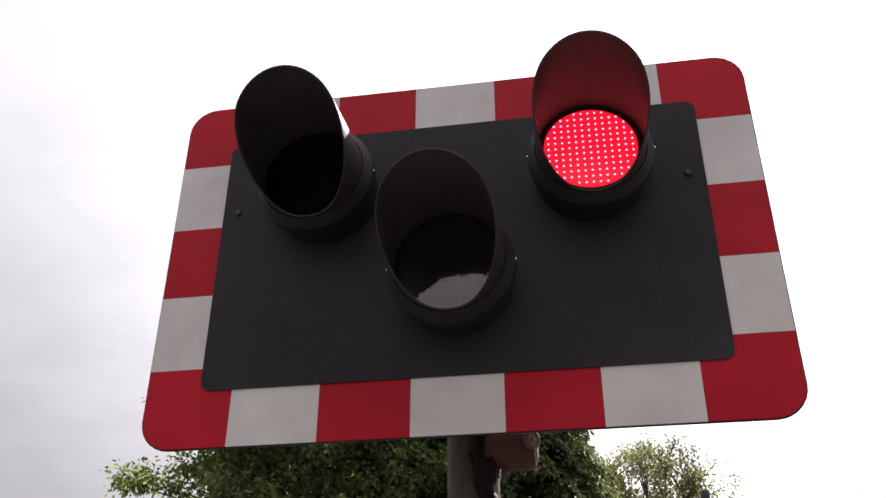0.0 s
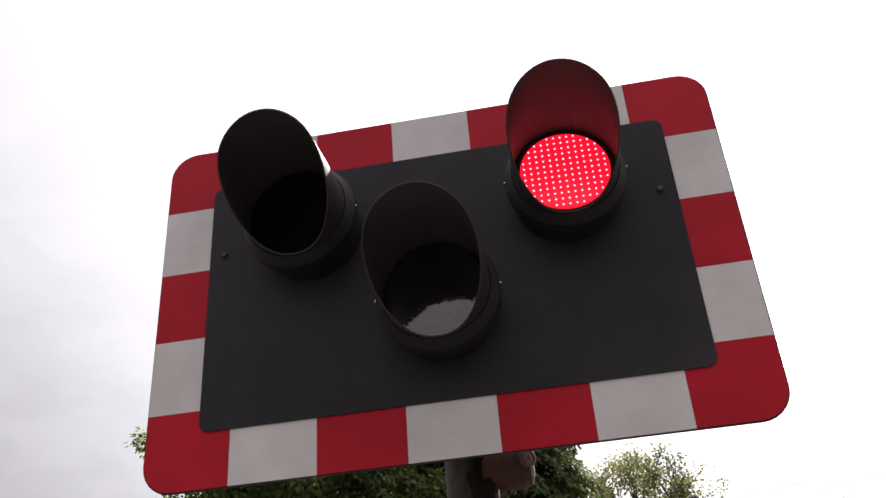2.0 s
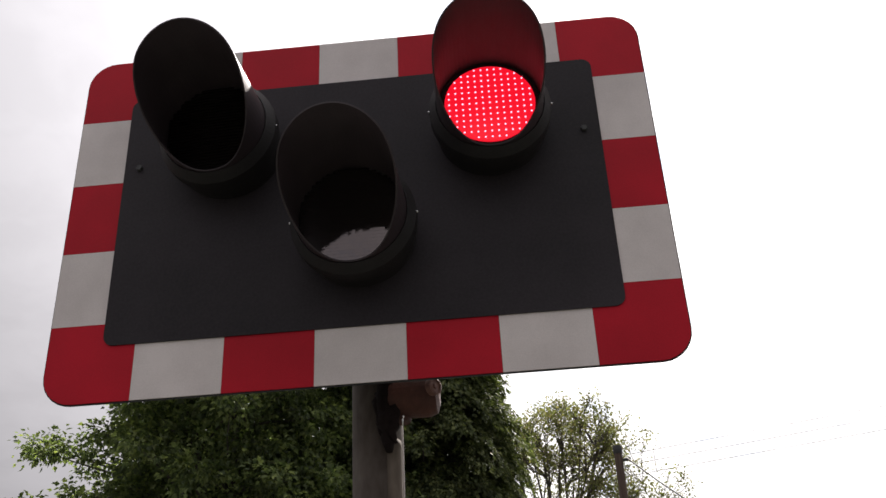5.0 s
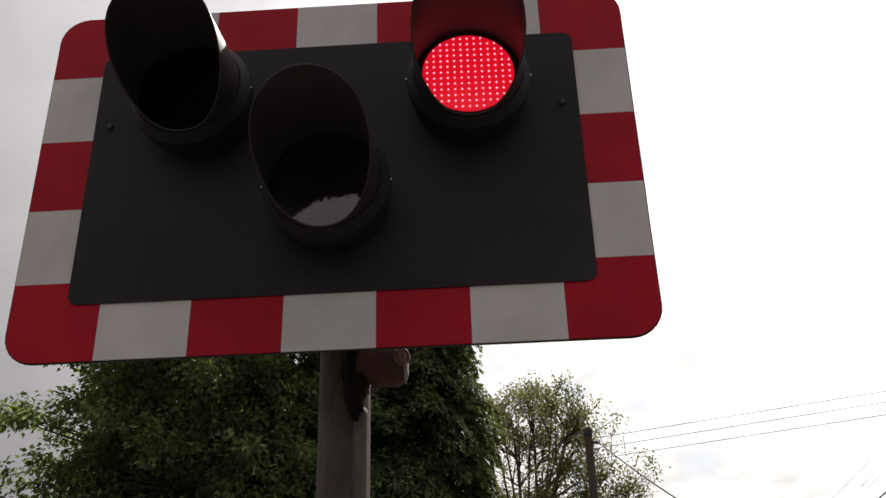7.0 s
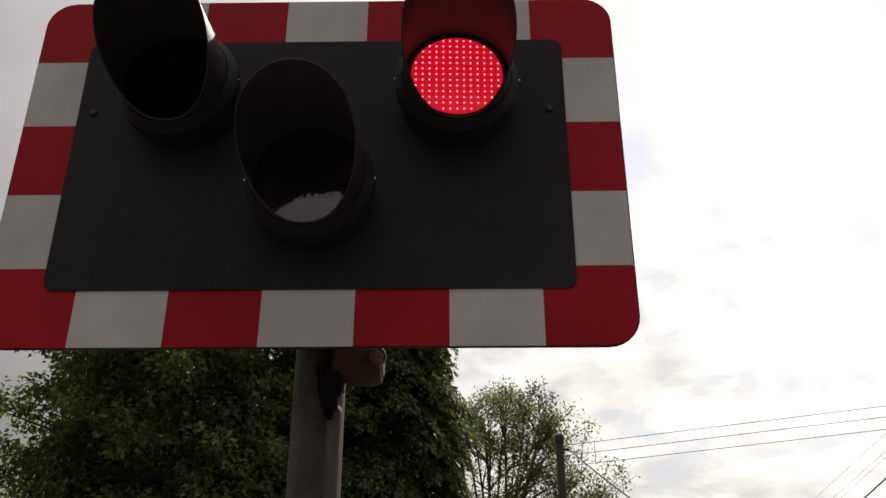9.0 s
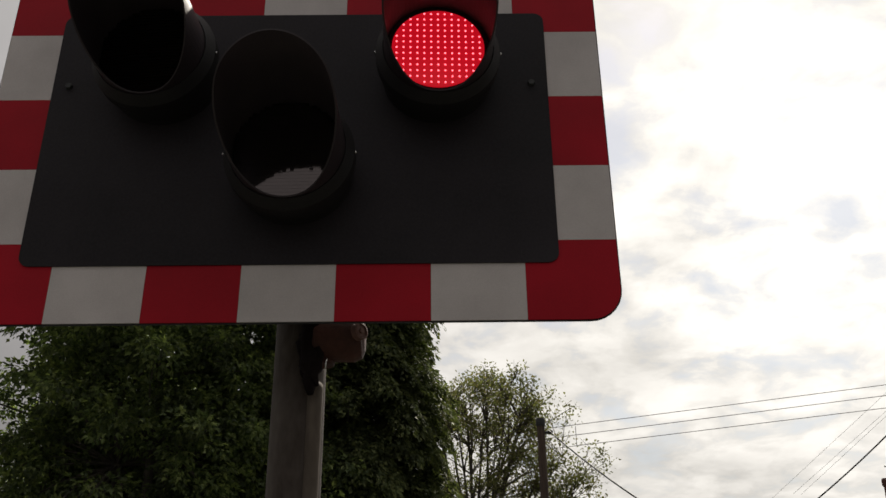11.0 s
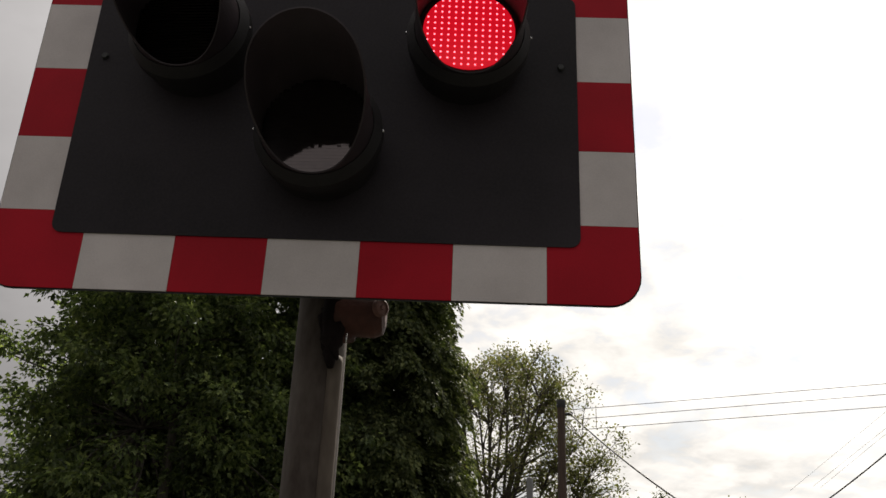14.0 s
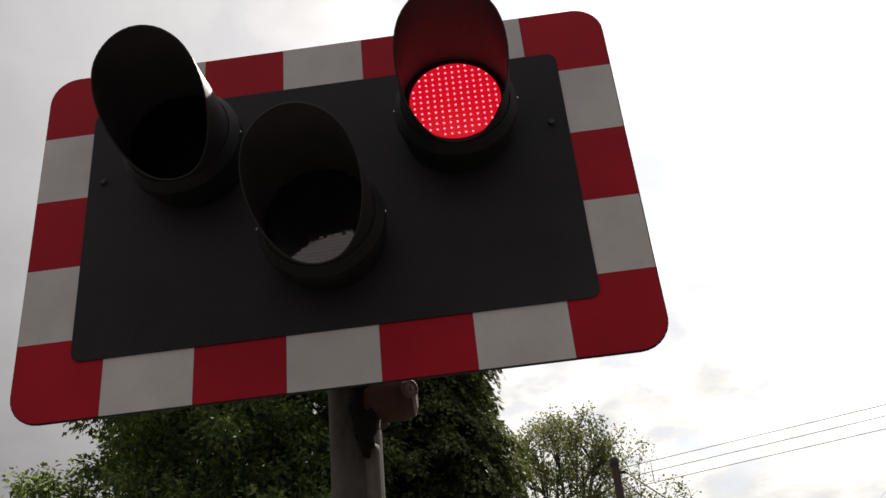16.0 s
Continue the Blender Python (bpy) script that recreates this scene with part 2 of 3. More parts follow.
def lens_material():
    m = bpy.data.materials.new("unlit_lens")
    m.use_nodes = True
    b = m.node_tree.nodes["Principled BSDF"]
    b.inputs["Base Color"].default_value = (0.145, 0.125, 0.125, 1)
    b.inputs["Metallic"].default_value = 1.0
    b.inputs["Roughness"].default_value = 0.06
    return m


M_LENS = lens_material()


# ---- mesh helpers ----
def link_mesh(name, bm, mat, smooth=False):
    me = bpy.data.meshes.new(name)
    bm.to_mesh(me)
    bm.free()
    me.materials.append(mat)
    if smooth:
        me.polygons.foreach_set("use_smooth", [True] * len(me.polygons))
    return new(name, me)


def part(name, bm, mat, parent, label="", smooth=False, at=None):
    ob = link_mesh(name, bm, mat, smooth)
    ob.parent = parent
    if at is not None:
        ob.matrix_basis = at
    if label:
        tagged(ob, label)
    return ob


def box(w, d, h, bevel=0.0, centre=(0, 0, 0)):
    bm = bmesh.new()
    bmesh.ops.create_cube(bm, size=1, matrix=Matrix.Translation(centre) @ Matrix.Diagonal((w, d, h, 1)))
    if bevel:
        bmesh.ops.bevel(bm, geom=bm.edges[:], offset=bevel, segments=2, affect="EDGES")
    return bm


def slab(outline, y0, y1):
    """A plate from an outline in x and z, between two depths."""
    bm = bmesh.new()
    a = [bm.verts.new((x, y0, z)) for x, z in outline]
    b = [bm.verts.new((x, y1, z)) for x, z in outline]
    bm.faces.new(a)
    bm.faces.new(b[::-1])
    for i in range(len(a)):
        j = (i + 1) % len(a)
        bm.faces.new((a[j], a[i], b[i], b[j]))
    bmesh.ops.recalc_face_normals(bm, faces=bm.faces[:])
    return bm


def rounded(x0, z0, x1, z1, radii, steps=7):
    """Outline of a rectangle, anticlockwise from its lower left corner; one radius a corner."""
    pts = []
    for (cx, cz, sx, sz, a0), r in zip(((x0, z0, 1, 1, 180), (x1, z0, -1, 1, 270), (x1, z1, -1, -1, 0), (x0, z1, 1, -1, 90)), radii):
        if r <= 0:
            pts.append((cx, cz))
            continue
        for i in range(steps + 1):
            a = radians(a0 + 90 * i / steps)
            pts.append((cx + sx * r + r * math.cos(a), cz + sz * r + r * math.sin(a)))
    return pts


def lathe(profile, n=48, axis="Y"):
    """Turns (radius, height) points round an axis; heights run along it."""
    bm = bmesh.new()
    rings = []
    for r, h in profile:
        ring = []
        for i in range(n):
            a = 2 * math.pi * i / n
            c, s = r * math.cos(a), r * math.sin(a)
            ring.append(bm.verts.new((c, h, s) if axis == "Y" else (c, s, h)))
        rings.append(ring)
    for p, q in zip(rings, rings[1:]):
        for i in range(n):
            j = (i + 1) % n
            bm.faces.new((p[i], p[j], q[j], q[i]))
    bm.faces.new(rings[0][::-1])
    bm.faces.new(rings[-1])
    bmesh.ops.remove_doubles(bm, verts=bm.verts[:], dist=1e-6)
    bmesh.ops.recalc_face_normals(bm, faces=bm.faces[:])
    return bm


def tubes(lines, sides=6):
    """One mesh of tapered tubes; each line is a list of (point, radius)."""
    vs, fs = [], []
    for line in lines:
        base = len(vs)
        for k, (p, r) in enumerate(line):
            q0, q1 = Vector(line[max(k - 1, 0)][0]), Vector(line[min(k + 1, len(line) - 1)][0])
            d = (q1 - q0).normalized()
            u = d.orthogonal().normalized()
            v = d.cross(u)
            for i in range(sides):
                a = 2 * math.pi * i / sides
                vs.append(Vector(p) + float(r) * (math.cos(a) * u + math.sin(a) * v))
        for k in range(len(line) - 1):
            for i in range(sides):
                j = (i + 1) % sides
                a, b = base + k * sides, base + (k + 1) * sides
                fs.append((a + i, a + j, b + j, b + i))
        fs.append(tuple(base + i for i in range(sides))[::-1])
        fs.append(tuple(base + (len(line) - 1) * sides + i for i in range(sides)))
    return vs, fs


def raw_part(name, vs, fs, mat, parent, label="", smooth=True):
    me = bpy.data.meshes.new(name)
    me.from_pydata(vs, [], fs)
    me.materials.append(mat)
    if smooth:
        me.polygons.foreach_set("use_smooth", [True] * len(me.polygons))
    ob = new(name, me)
    ob.parent = parent
    if label:
        tagged(ob, label)
    return ob


def spot(az, dist, z=0.0):
    """A place seen from the camera's stand at that bearing (degrees right of the board's back) and distance."""
    return Vector((E_X + dist * math.sin(radians(az)), E_Y + dist * math.cos(radians(az)), z))


def thing(name, place, label, category, group=""):
    ob = new(name)
    ob.location = place
    ob.empty_display_size = 0.1
    return tagged(ob, label, category, group)


# ---- ground ----
bm = bmesh.new()
bmesh.ops.create_grid(bm, x_segments=8, y_segments=8, size=1500)
tagged(link_mesh("ground", bm, M_GROUND), "flat ground of dark asphalt and rough grass verge", "ground", kind="structure")

# ---- the signal: post, board, lamps ----
W, H = 1.2, 0.788
SIDE, RIM = 0.109, 0.112

post = thing("signal_post", (0.005, 0.165, 0), "weathered grey galvanised steel signal post behind the striped board", "signal post")
part("pole", lathe([(0.0495, 0.0), (0.0495, Z0 + 0.62), (0.046, Z0 + 0.63)], 40, "Z"), M_POST, post, smooth=False)
part("base_plate", box(0.3, 0.3, 0.02, 0.004, (0, 0, 0.01)), M_POST, post)
for zc in (0.16, 0.60):
    part("clamp", lathe([(0.0555, Z0 + zc - 0.02), (0.0555, Z0 + zc + 0.02)], 32, "Z"), M_STEEL, post, "steel clamp band holding the board")
    part("clamp_arm", box(0.10, 0.112, 0.036, 0.003, (0, -0.104, Z0 + zc)), M_STEEL, post)
cv, cf = tubes([[((0.0350, -0.036, 0.02), 0.0150), ((0.0350, -0.036, 1.0), 0.0150), ((0.0350, -0.036, Z0 - 0.088), 0.0150), ((0.0365, -0.036, Z0 - 0.080), 0.0140), ((0.0395, -0.034, Z0 - 0.070), 0.010)]], 16)
raw_part("conduit", cv, cf, M_CONDUIT, post, "pale cable conduit strapped to the post")

board = thing("warning_board", (0, 0, Z0), "dark grey crossing signal board with red and white border", "signal board")
part("plate", slab(rounded(-W / 2, 0, W / 2, H, (0.06,) * 4), 0.0, 0.003), M_PLATE, board)
part("panel", slab(rounded(-W / 2 + SIDE, RIM, W / 2 - SIDE, H - RIM, (0.02,) * 4, 5), -0.006, -0.0015), M_PANEL, board, "dark grey painted panel")
EDGE = 0.0025
bw, bh = W / 7, H / 5


def band(x0, z0, x1, z1, radii, red):
    x0, x1 = max(x0, -W / 2 + EDGE), min(x1, W / 2 - EDGE)
    z0, z1 = max(z0, EDGE), min(z1, H - EDGE)
    part("band", slab(rounded(x0, z0, x1, z1, radii), -0.003, -0.0004), M_RED if red else M_WHITE, board,
         "red reflective band" if red else "white reflective band")


G = 0.0003
for i in range(7):
    x0, x1 = -W / 2 + i * bw + G, -W / 2 + (i + 1) * bw - G
    for top in (False, True):
        corner = i in (0, 6)
        hh = bh if corner else RIM + 0.01
        z0, z1 = (H - hh, H) if top else (0, hh)
        k = {(0, False): 0, (6, False): 1, (6, True): 2, (0, True): 3}.get((i, top))
        band(x0, z0 + G, x1, z1 - G, tuple(0.0575 if j == k else 0 for j in range(4)), i % 2 == 0)
for k in range(1, 4):
    for x0 in (-W / 2, W / 2 - SIDE - 0.01):
        band(x0, k * bh + G, x0 + SIDE + 0.01, (k + 1) * bh - G, (0,) * 4, k % 2 == 0)
for sx in (-0.459, 0.459):
    part("bolt", lathe([(0.0, -0.012), (0.006, -0.012), (0.0075, -0.009), (0.0075, -0.0055)], 6), M_DARKSTEEL, board, "dark bolt head", at=pose(sx, 0, 0.502))

HOOD_R, HOOD_L, HOOD_LIP, LENS_Y, LENS_R = 0.104, 0.307, 0.108, -0.100, 0.0915


def hood_mesh():
    """A tube cut obliquely: long on top, short below."""
    bm = bmesh.new()
    n = 64
    rows = []
    for r in (HOOD_R, HOOD_R - 0.003):
        a_row, b_row, c_row = [], [], []
        for i in range(n):
            th = 2 * math.pi * i / n          # from the top
            u = abs((th + math.pi) % (2 * math.pi) - math.pi) / math.pi
            s = min(1.0, max(0.0, (u - 0.30) / 0.62))
            s = 0.45 * s * s * (3 - 2 * s) + 0.55 * (1 - math.cos(th)) / 2
            y1 = -(HOOD_L + (HOOD_LIP - HOOD_L) * s)
            x, z = r * math.sin(th), r * math.cos(th)
            a_row.append(bm.verts.new((x, -0.085, z)))
            b_row.append(bm.verts.new((x, (y1 - 0.085) / 2, z)))
            c_row.append(bm.verts.new((x, y1, z)))
        rows.append((a_row, b_row, c_row))
    for i in range(n):
        j = (i + 1) % n
        for ri in (0, 1):
            A, B, C = rows[ri]
            bm.faces.new((A[i], A[j], B[j], B[i]))
            bm.faces.new((B[i], B[j], C[j], C[i]))
        bm.faces.new((rows[0][2][i], rows[0][2][j], rows[1][2][j], rows[1][2][i]))
        bm.faces.new((rows[0][0][j], rows[0][0][i], rows[1][0][i], rows[1][0][j]))
    bmesh.ops.recalc_face_normals(bm, faces=bm.faces[:])
    return bm


def lens_mesh(tip):
    """A round lens of small square facets, each tipped a little."""
    bm = bmesh.new()
    s = 0.0069
    n = int(0.0985 / s) + 1
    rng = random.Random(4)
    for i in range(-n, n):
        for k in range(-n, n):
            x, z = (i + 0.5) * s, (k + 0.5) * s
            if math.hypot(x, z) > 0.0985:
                continue
            ty, tx = rng.uniform(-0.004, 0.004), rng.uniform(-0.004, 0.004)
            vs = [bm.verts.new((x + a * s / 2, LENS_Y + (a * tx + b * (ty + tip)) * s, z + b * s / 2)) for a, b in ((-1, -1), (1, -1), (1, 1), (-1, 1))]
            bm.faces.new(vs)
    return bm


def add_leds(lens):
    """Light points on a square grid, all on one mesh."""
    bm = bmesh.new()
    bmesh.ops.create_icosphere(bm, subdivisions=1, radius=0.0022, matrix=Matrix.Diagonal((1, 0.6, 1, 1)))
    me = bpy.data.meshes.new("led")
    bm.to_mesh(me)
    bm.free()
    me.materials.append(M_LED)
    s = 0.0132
    for i in range(-7, 8):
        for k in range(-7, 8):
            x, z = i * s, k * s
            if math.hypot(x, z) > LENS_R - 0.003:
                continue
            led = new("led", me)
            led.parent = lens
            led.location = (x, LENS_Y - 0.001, z)


def signal_lamp(x, z, lit, label, turn, tip=0.020):
    lamp = thing("signal_lamp", (x, 0, Z0 + z), label, "signal lamp", "lamps of the crossing signal")
    lamp.rotation_euler = (0, 0, radians(turn))
    part("body", lathe([(0.108, -0.001), (0.110, -0.02), (0.112, -0.058)], 56), M_BODY, lamp)
    part("flange", lathe([(0.112, -0.058), (0.1195, -0.062), (0.1195, -0.086), (0.113, -0.096), (0.1065, -0.1055), (0.1055, -0.1055), (0.1055, -0.090)], 64), M_BODY, lamp, "black moulded collar")
    part("hood", hood_mesh(), M_HOOD, lamp, "long black tubular hood, cut back underneath", smooth=False)
    part("lens_seat", lathe([(0.0985, -0.070), (0.0985, LENS_Y + 0.004)], 48), M_BODY, lamp)
    if lit:
        lens = part("lens", lathe([(LENS_R - 0.003, LENS_Y + 0.0045), (LENS_R - 0.003, LENS_Y + 0.001), (LENS_R - 0.008, LENS_Y)], 64), M_LED_BED, lamp, "glowing red lens")
        add_leds(lens)
    else:
        part("lens", lens_mesh(tip), M_LENS, lamp, "unlit faceted lens")
    for a in (0, 78, 180):
        ca, sa = math.cos(radians(a)), math.sin(radians(a))
        part("screw", lathe([(0.0, -0.0055), (0.0016, -0.005), (0.0026, -0.003), (0.0026, 0.0)], 8), M_STEEL, lamp, "small bright screw", at=pose(0.1205 * ca, -0.080, 0.1205 * sa))
    return lamp


signal_lamp(-0.266, 0.519, False, "unlit black hooded signal lamp on the board", -3.2, 0.075)
signal_lamp(0.271, 0.519, True, "black hooded signal lamp shining red on the board", 1.8)
signal_lamp(0.003, 0.299, False, "unlit black hooded lamp low on the board", -1.0)

jb = thing("junction_box", (0.09, 0.115, Z0), "rusty red-brown iron junction box on the post", "junction box")
part("casing", lathe([(0.026, -0.060), (0.036, -0.058), (0.037, -0.050), (0.040, -0.046), (0.0415, 0.0), (0.042, 0.026), (0.036, 0.041), (0.022, 0.046)], 32), M_RUST, jb, at=pose(-0.004, 0.004, 0.010, 0, 4, -90))
part("gland", lathe([(0.020, -0.058), (0.022, -0.052), (0.022, -0.040)], 20, "Z"), M_RUST, jb, at=pose(-0.036, 0.01, 0.020))
part("screw_cap", lathe([(0.0, -0.0125), (0.004, -0.0125), (0.005, -0.0095), (0.012, -0.0095), (0.0135, -0.0125), (0.0165, -0.011), (0.0170, 0.0)], 32), M_RUST_PALE, jb, "round worn screw cap", smooth=False, at=pose(0.030, -0.034, 0.012, 0, 0, 50))
rag = random.Random(9)


def ragged(x, y, top, foot, r0, steps):
    """A perished sleeve: a tube of uneven girth and line."""
    out = []
    for i in range(steps + 1):
        t = i / steps
        out.append(((x + rag.uniform(-0.005, 0.005), y + rag.uniform(-0.003, 0.003), top + (foot - top) * t), r0 * (1.05 - 0.75 * t ** 2.5) * rag.uniform(0.78, 1.18)))
    return out


vs, fs = tubes([ragged(-0.058, -0.012, 0.06, -0.100, 0.021, 12), ragged(-0.070, -0.006, 0.02, -0.070, 0.013, 8), ragged(-0.046, -0.018, -0.01, -0.085, 0.012, 7)], 14)
raw_part("cable_sleeve", vs, fs, M_RUBBER, jb, "black perished rubber cable sleeve")
vs, fs = tubes([[((-0.024, -0.032, -0.036), 0.0014), ((-0.026, -0.034, -0.048), 0.0014), ((-0.026, -0.033, -0.058), 0.0011)]], 6)
raw_part("wire_end", vs, fs, M_STEEL, jb, "bright bare wire end")


# ---- trees ----
def leaf_part(name, c, axis, nrm, length, width, mat, parent, label="", lobed=False):
    """Leaves as folded kites, or three-lobed: c the end of the stalk, axis the way that each points."""
    n = len(c)
    axis = axis / np.linalg.norm(axis, axis=1, keepdims=True)
    side = np.cross(axis, nrm)
    side /= np.linalg.norm(side, axis=1, keepdims=True) + 1e-9
    up = np.cross(side, axis)
    ln, wd = length[:, None], width[:, None]
    if lobed:
        # along the midrib, across, lift
        shape = ((0.0, 0.0, 0.0), (0.42, 1.15, 0.10), (0.50, 0.62, 0.30), (1.0, 0.0, -0.25), (0.50, -0.62, 0.30), (0.42, -1.15, 0.10))
        tris = ((0, 1, 2), (0, 2, 3), (0, 3, 4), (0, 4, 5))
    else:
        shape = ((0.0, 0.0, 0.0), (0.45, 1.0, 0.35), (1.0, 0.0, 0.0), (0.45, -1.0, 0.35))
        tris = ((0, 1, 2), (0, 2, 3))
    v = np.empty((n, len(shape), 3))
    for i, (a, w, h) in enumerate(shape):
        v[:, i] = c + axis * ln * a + side * wd * w + up * wd * h
    b = (np.arange(n) * len(shape))[:, None]
    f = np.concatenate([b + np.array([t]) for t in tris], axis=1).reshape(-1, 3)
    me = bpy.data.meshes.new(name)
    me.from_pydata(v.reshape(-1, 3), [], f)
    me.materials.append(mat)
    ob = new(name, me)
    ob.parent = parent
    if label:
        tagged(ob, label)
    return ob


def bent(p, q, r0, r1, rng, sag=0.12, n=5):
    p, q = np.array(p), np.array(q)
    mid = (p + q) / 2 + rng.normal(0, 0.06, 3) * np.linalg.norm(q - p) + np.array([0, 0, sag * np.linalg.norm(q - p)])
    out = []
    for i in range(n):
        t = i / (n - 1)
        out.append((tuple((1 - t) ** 2 * p + 2 * t * (1 - t) * mid + t * t * q), r0 + (r1 - r0) * t))
    return out


def broadleaf(name, place, centre_z, radii, clumps, per, leaf, clump_r, mat, seed, label, stems=3, low=0.0, lobed=False):
    """A broad crown: clumps of leaves on limbs that spring from a few stems."""
    rng = np.random.default_rng(seed)
    tree = thing(name, place, label, "tree")
    d = rng.normal(0, 1, (clumps, 3))
    d /= np.linalg.norm(d, axis=1, keepdims=True)
    rad = rng.uniform(0.25, 1.0, clumps) ** 0.55
    lump = np.array([0.82 + 0.42 * noise.noise(Vector(v) * 1.9 + Vector((seed, 0, 0))) for v in d])
    cen = d * (rad * lump)[:, None] * np.array(radii) + np.array([0, 0, centre_z])
    cen = cen[(cen[:, 2] > low) | (rng.uniform(0, 1, clumps) < 0.3)]
    clumps = len(cen)
    lines, joints = [], []
    for s in range(stems):
        a = 2 * math.pi * (s + rng.uniform(0, 0.6)) / stems
        foot = np.array([math.cos(a), math.sin(a), 0.0]) * radii[0] * (0.34 if stems > 3 else 0.05)
        top = np.array([radii[0] * 0.38 * math.cos(a), radii[1] * 0.38 * math.sin(a), centre_z + radii[2] * rng.uniform(0.35, 0.7)])
        r0 = 0.022 * centre_z + 0.015
        ln = bent(foot, top, r0, 0.02, rng, 0.0, 9)
        lines.append(ln)
        joints += ln[5:] if stems > 3 else ln[4:]
    jp = np.array([j[0] for j in joints])
    for c in cen:
        dd = np.linalg.norm((jp - c) * np.array([1, 1, 0.8]), axis=1) + np.where(jp[:, 2] > c[2] - 0.1, 0.8, 0)
        k = int(np.argmin(dd))
        r = min(joints[k][1] * 0.5, 0.005 + 0.012 * np.linalg.norm(jp[k] - c))
        lines.append(bent(jp[k], c, r, 0.004, rng, 0.08, 4))
    vs, fs = tubes(lines, 6)
    raw_part("trunk", vs, fs, M_BARK, tree, "grey-brown trunk and limbs")
    tufts = max(3, per // 26)
    leaves = per // tufts
    nt = clumps * tufts
    off = rng.normal(0, 1, (nt, 3))
    off *= (np.minimum(np.linalg.norm(off, axis=1), 1.7) / np.linalg.norm(off, axis=1))[:, None]
    off = off * np.array([1, 1, 0.40]) * clump_r * 0.62
    tuft = np.repeat(cen, tufts, axis=0) + off
    way = off / (np.linalg.norm(off, axis=1, keepdims=True) + 1e-6) + rng.normal(0, 0.4, (nt, 3)) + np.array([0, 0, -0.15])
    n = nt * leaves
    small = rng.normal(0, 1, (n, 3))
    c = np.repeat(tuft, leaves, axis=0) + small * np.array([1, 1, 0.55]) * leaf * 1.15
    axis = np.repeat(way, leaves, axis=0) * 0.6 + small * 0.7 + np.array([0, 0, -0.6])
    nrm = rng.normal(0, 0.5, (n, 3)) + np.array([0, 0, 1.0])
    ln = leaf * rng.uniform(0.6, 1.25, n)
    leaf_part("crown", c, axis, nrm, ln, ln * rng.uniform(0.28, 0.46, n), mat, tree, "", lobed)
    return tree


def cypress(place, height, radius, seed):
    """A dense column of drooping sprays."""
    rng = np.random.default_rng(seed)
    tree = thing("cypress_tree", place, "dense dark green cypress tree with drooping sprays", "tree")
    lobes, per = 1900, 210
    z = height * rng.uniform(0.10, 1.0, lobes)
    th = rng.uniform(0, 2 * math.pi, lobes)
    prof = radius * np.sqrt(np.clip(1 - (z / height) ** 3, 0.01, 1)) * (1.0 + 0.06 * np.clip((6.3 - z) / 4.0, 0, 1))
    r_out = prof * np.where(np.arange(lobes) < 1350, rng.uniform(0.74, 1.0, lobes), rng.uniform(0.25, 0.75, lobes))
    r_out = r_out * np.array([1.0 + 0.22 * noise.noise(Vector((2.6 * math.cos(a), 2.6 * math.sin(a), 2.2 * h))) for a, h in zip(th, z)])
    out = np.stack([np.cos(th), np.sin(th), np.zeros(lobes)], 1)
    tip = out * r_out[:, None] + np.array([0, 0, 1]) * z[:, None]
    lines = [[((0, 0, 0), 0.16), ((0, 0, height * 0.5), 0.1), ((0, 0, height * 0.97), 0.015)]]
    for i in range(0, lobes, 3):
        lines.append(bent(np.array([0, 0, max(0.3, z[i] - 0.45)]), tip[i], 0.02, 0.005, rng, 0.06, 4))
    vs, fs = tubes(lines, 5)
    raw_part("trunk", vs, fs, M_BARK, tree, "brown trunk and thin branches")
    # each lobe is a drooping bough of flat sprays
    k = np.repeat(np.arange(lobes), per)
    n = lobes * per
    size = np.repeat(rng.uniform(0.8, 1.45, lobes), per)
    o = out[k]
    side = np.stack([-o[:, 1], o[:, 0], np.zeros(n)], 1)
    s = rng.uniform(0, 1, n) ** 0.7
    w = rng.uniform(-1, 1, n)
    tilt = np.repeat(rng.normal(0, 0.25, lobes), per)
    spread = 0.16 * size * np.sqrt(np.clip(1.05 - s, 0, 1)) * (0.5 + s)
    c = tip[k] + o * ((s - 0.66) * 0.62 * size)[:, None] + side * (w * spread * 1.3)[:, None]
    c[:, 2] += size * (0.10 * np.sin(s * 3.0) - 0.26 * s ** 3 - 0.09 * w * w) + tilt * w * 0.2 + rng.normal(0, 0.028, n)
    axis = o * (1.0 - 0.4 * s)[:, None] + side * (w * 0.9 + rng.normal(0, 0.3, n))[:, None]
    axis[:, 2] += rng.normal(-0.1, 0.3, n) - 0.9 * s * s
    nrm = rng.normal(0, 0.4, (n, 3)) + np.array([0, 0, 0.8]) + o * 0.5
    ln = rng.uniform(0.045, 0.100, n)
    leaf_part("crown", c, axis, nrm, ln, ln * rng.uniform(0.18, 0.29, n), M_CYPRESS, tree)
    return tree


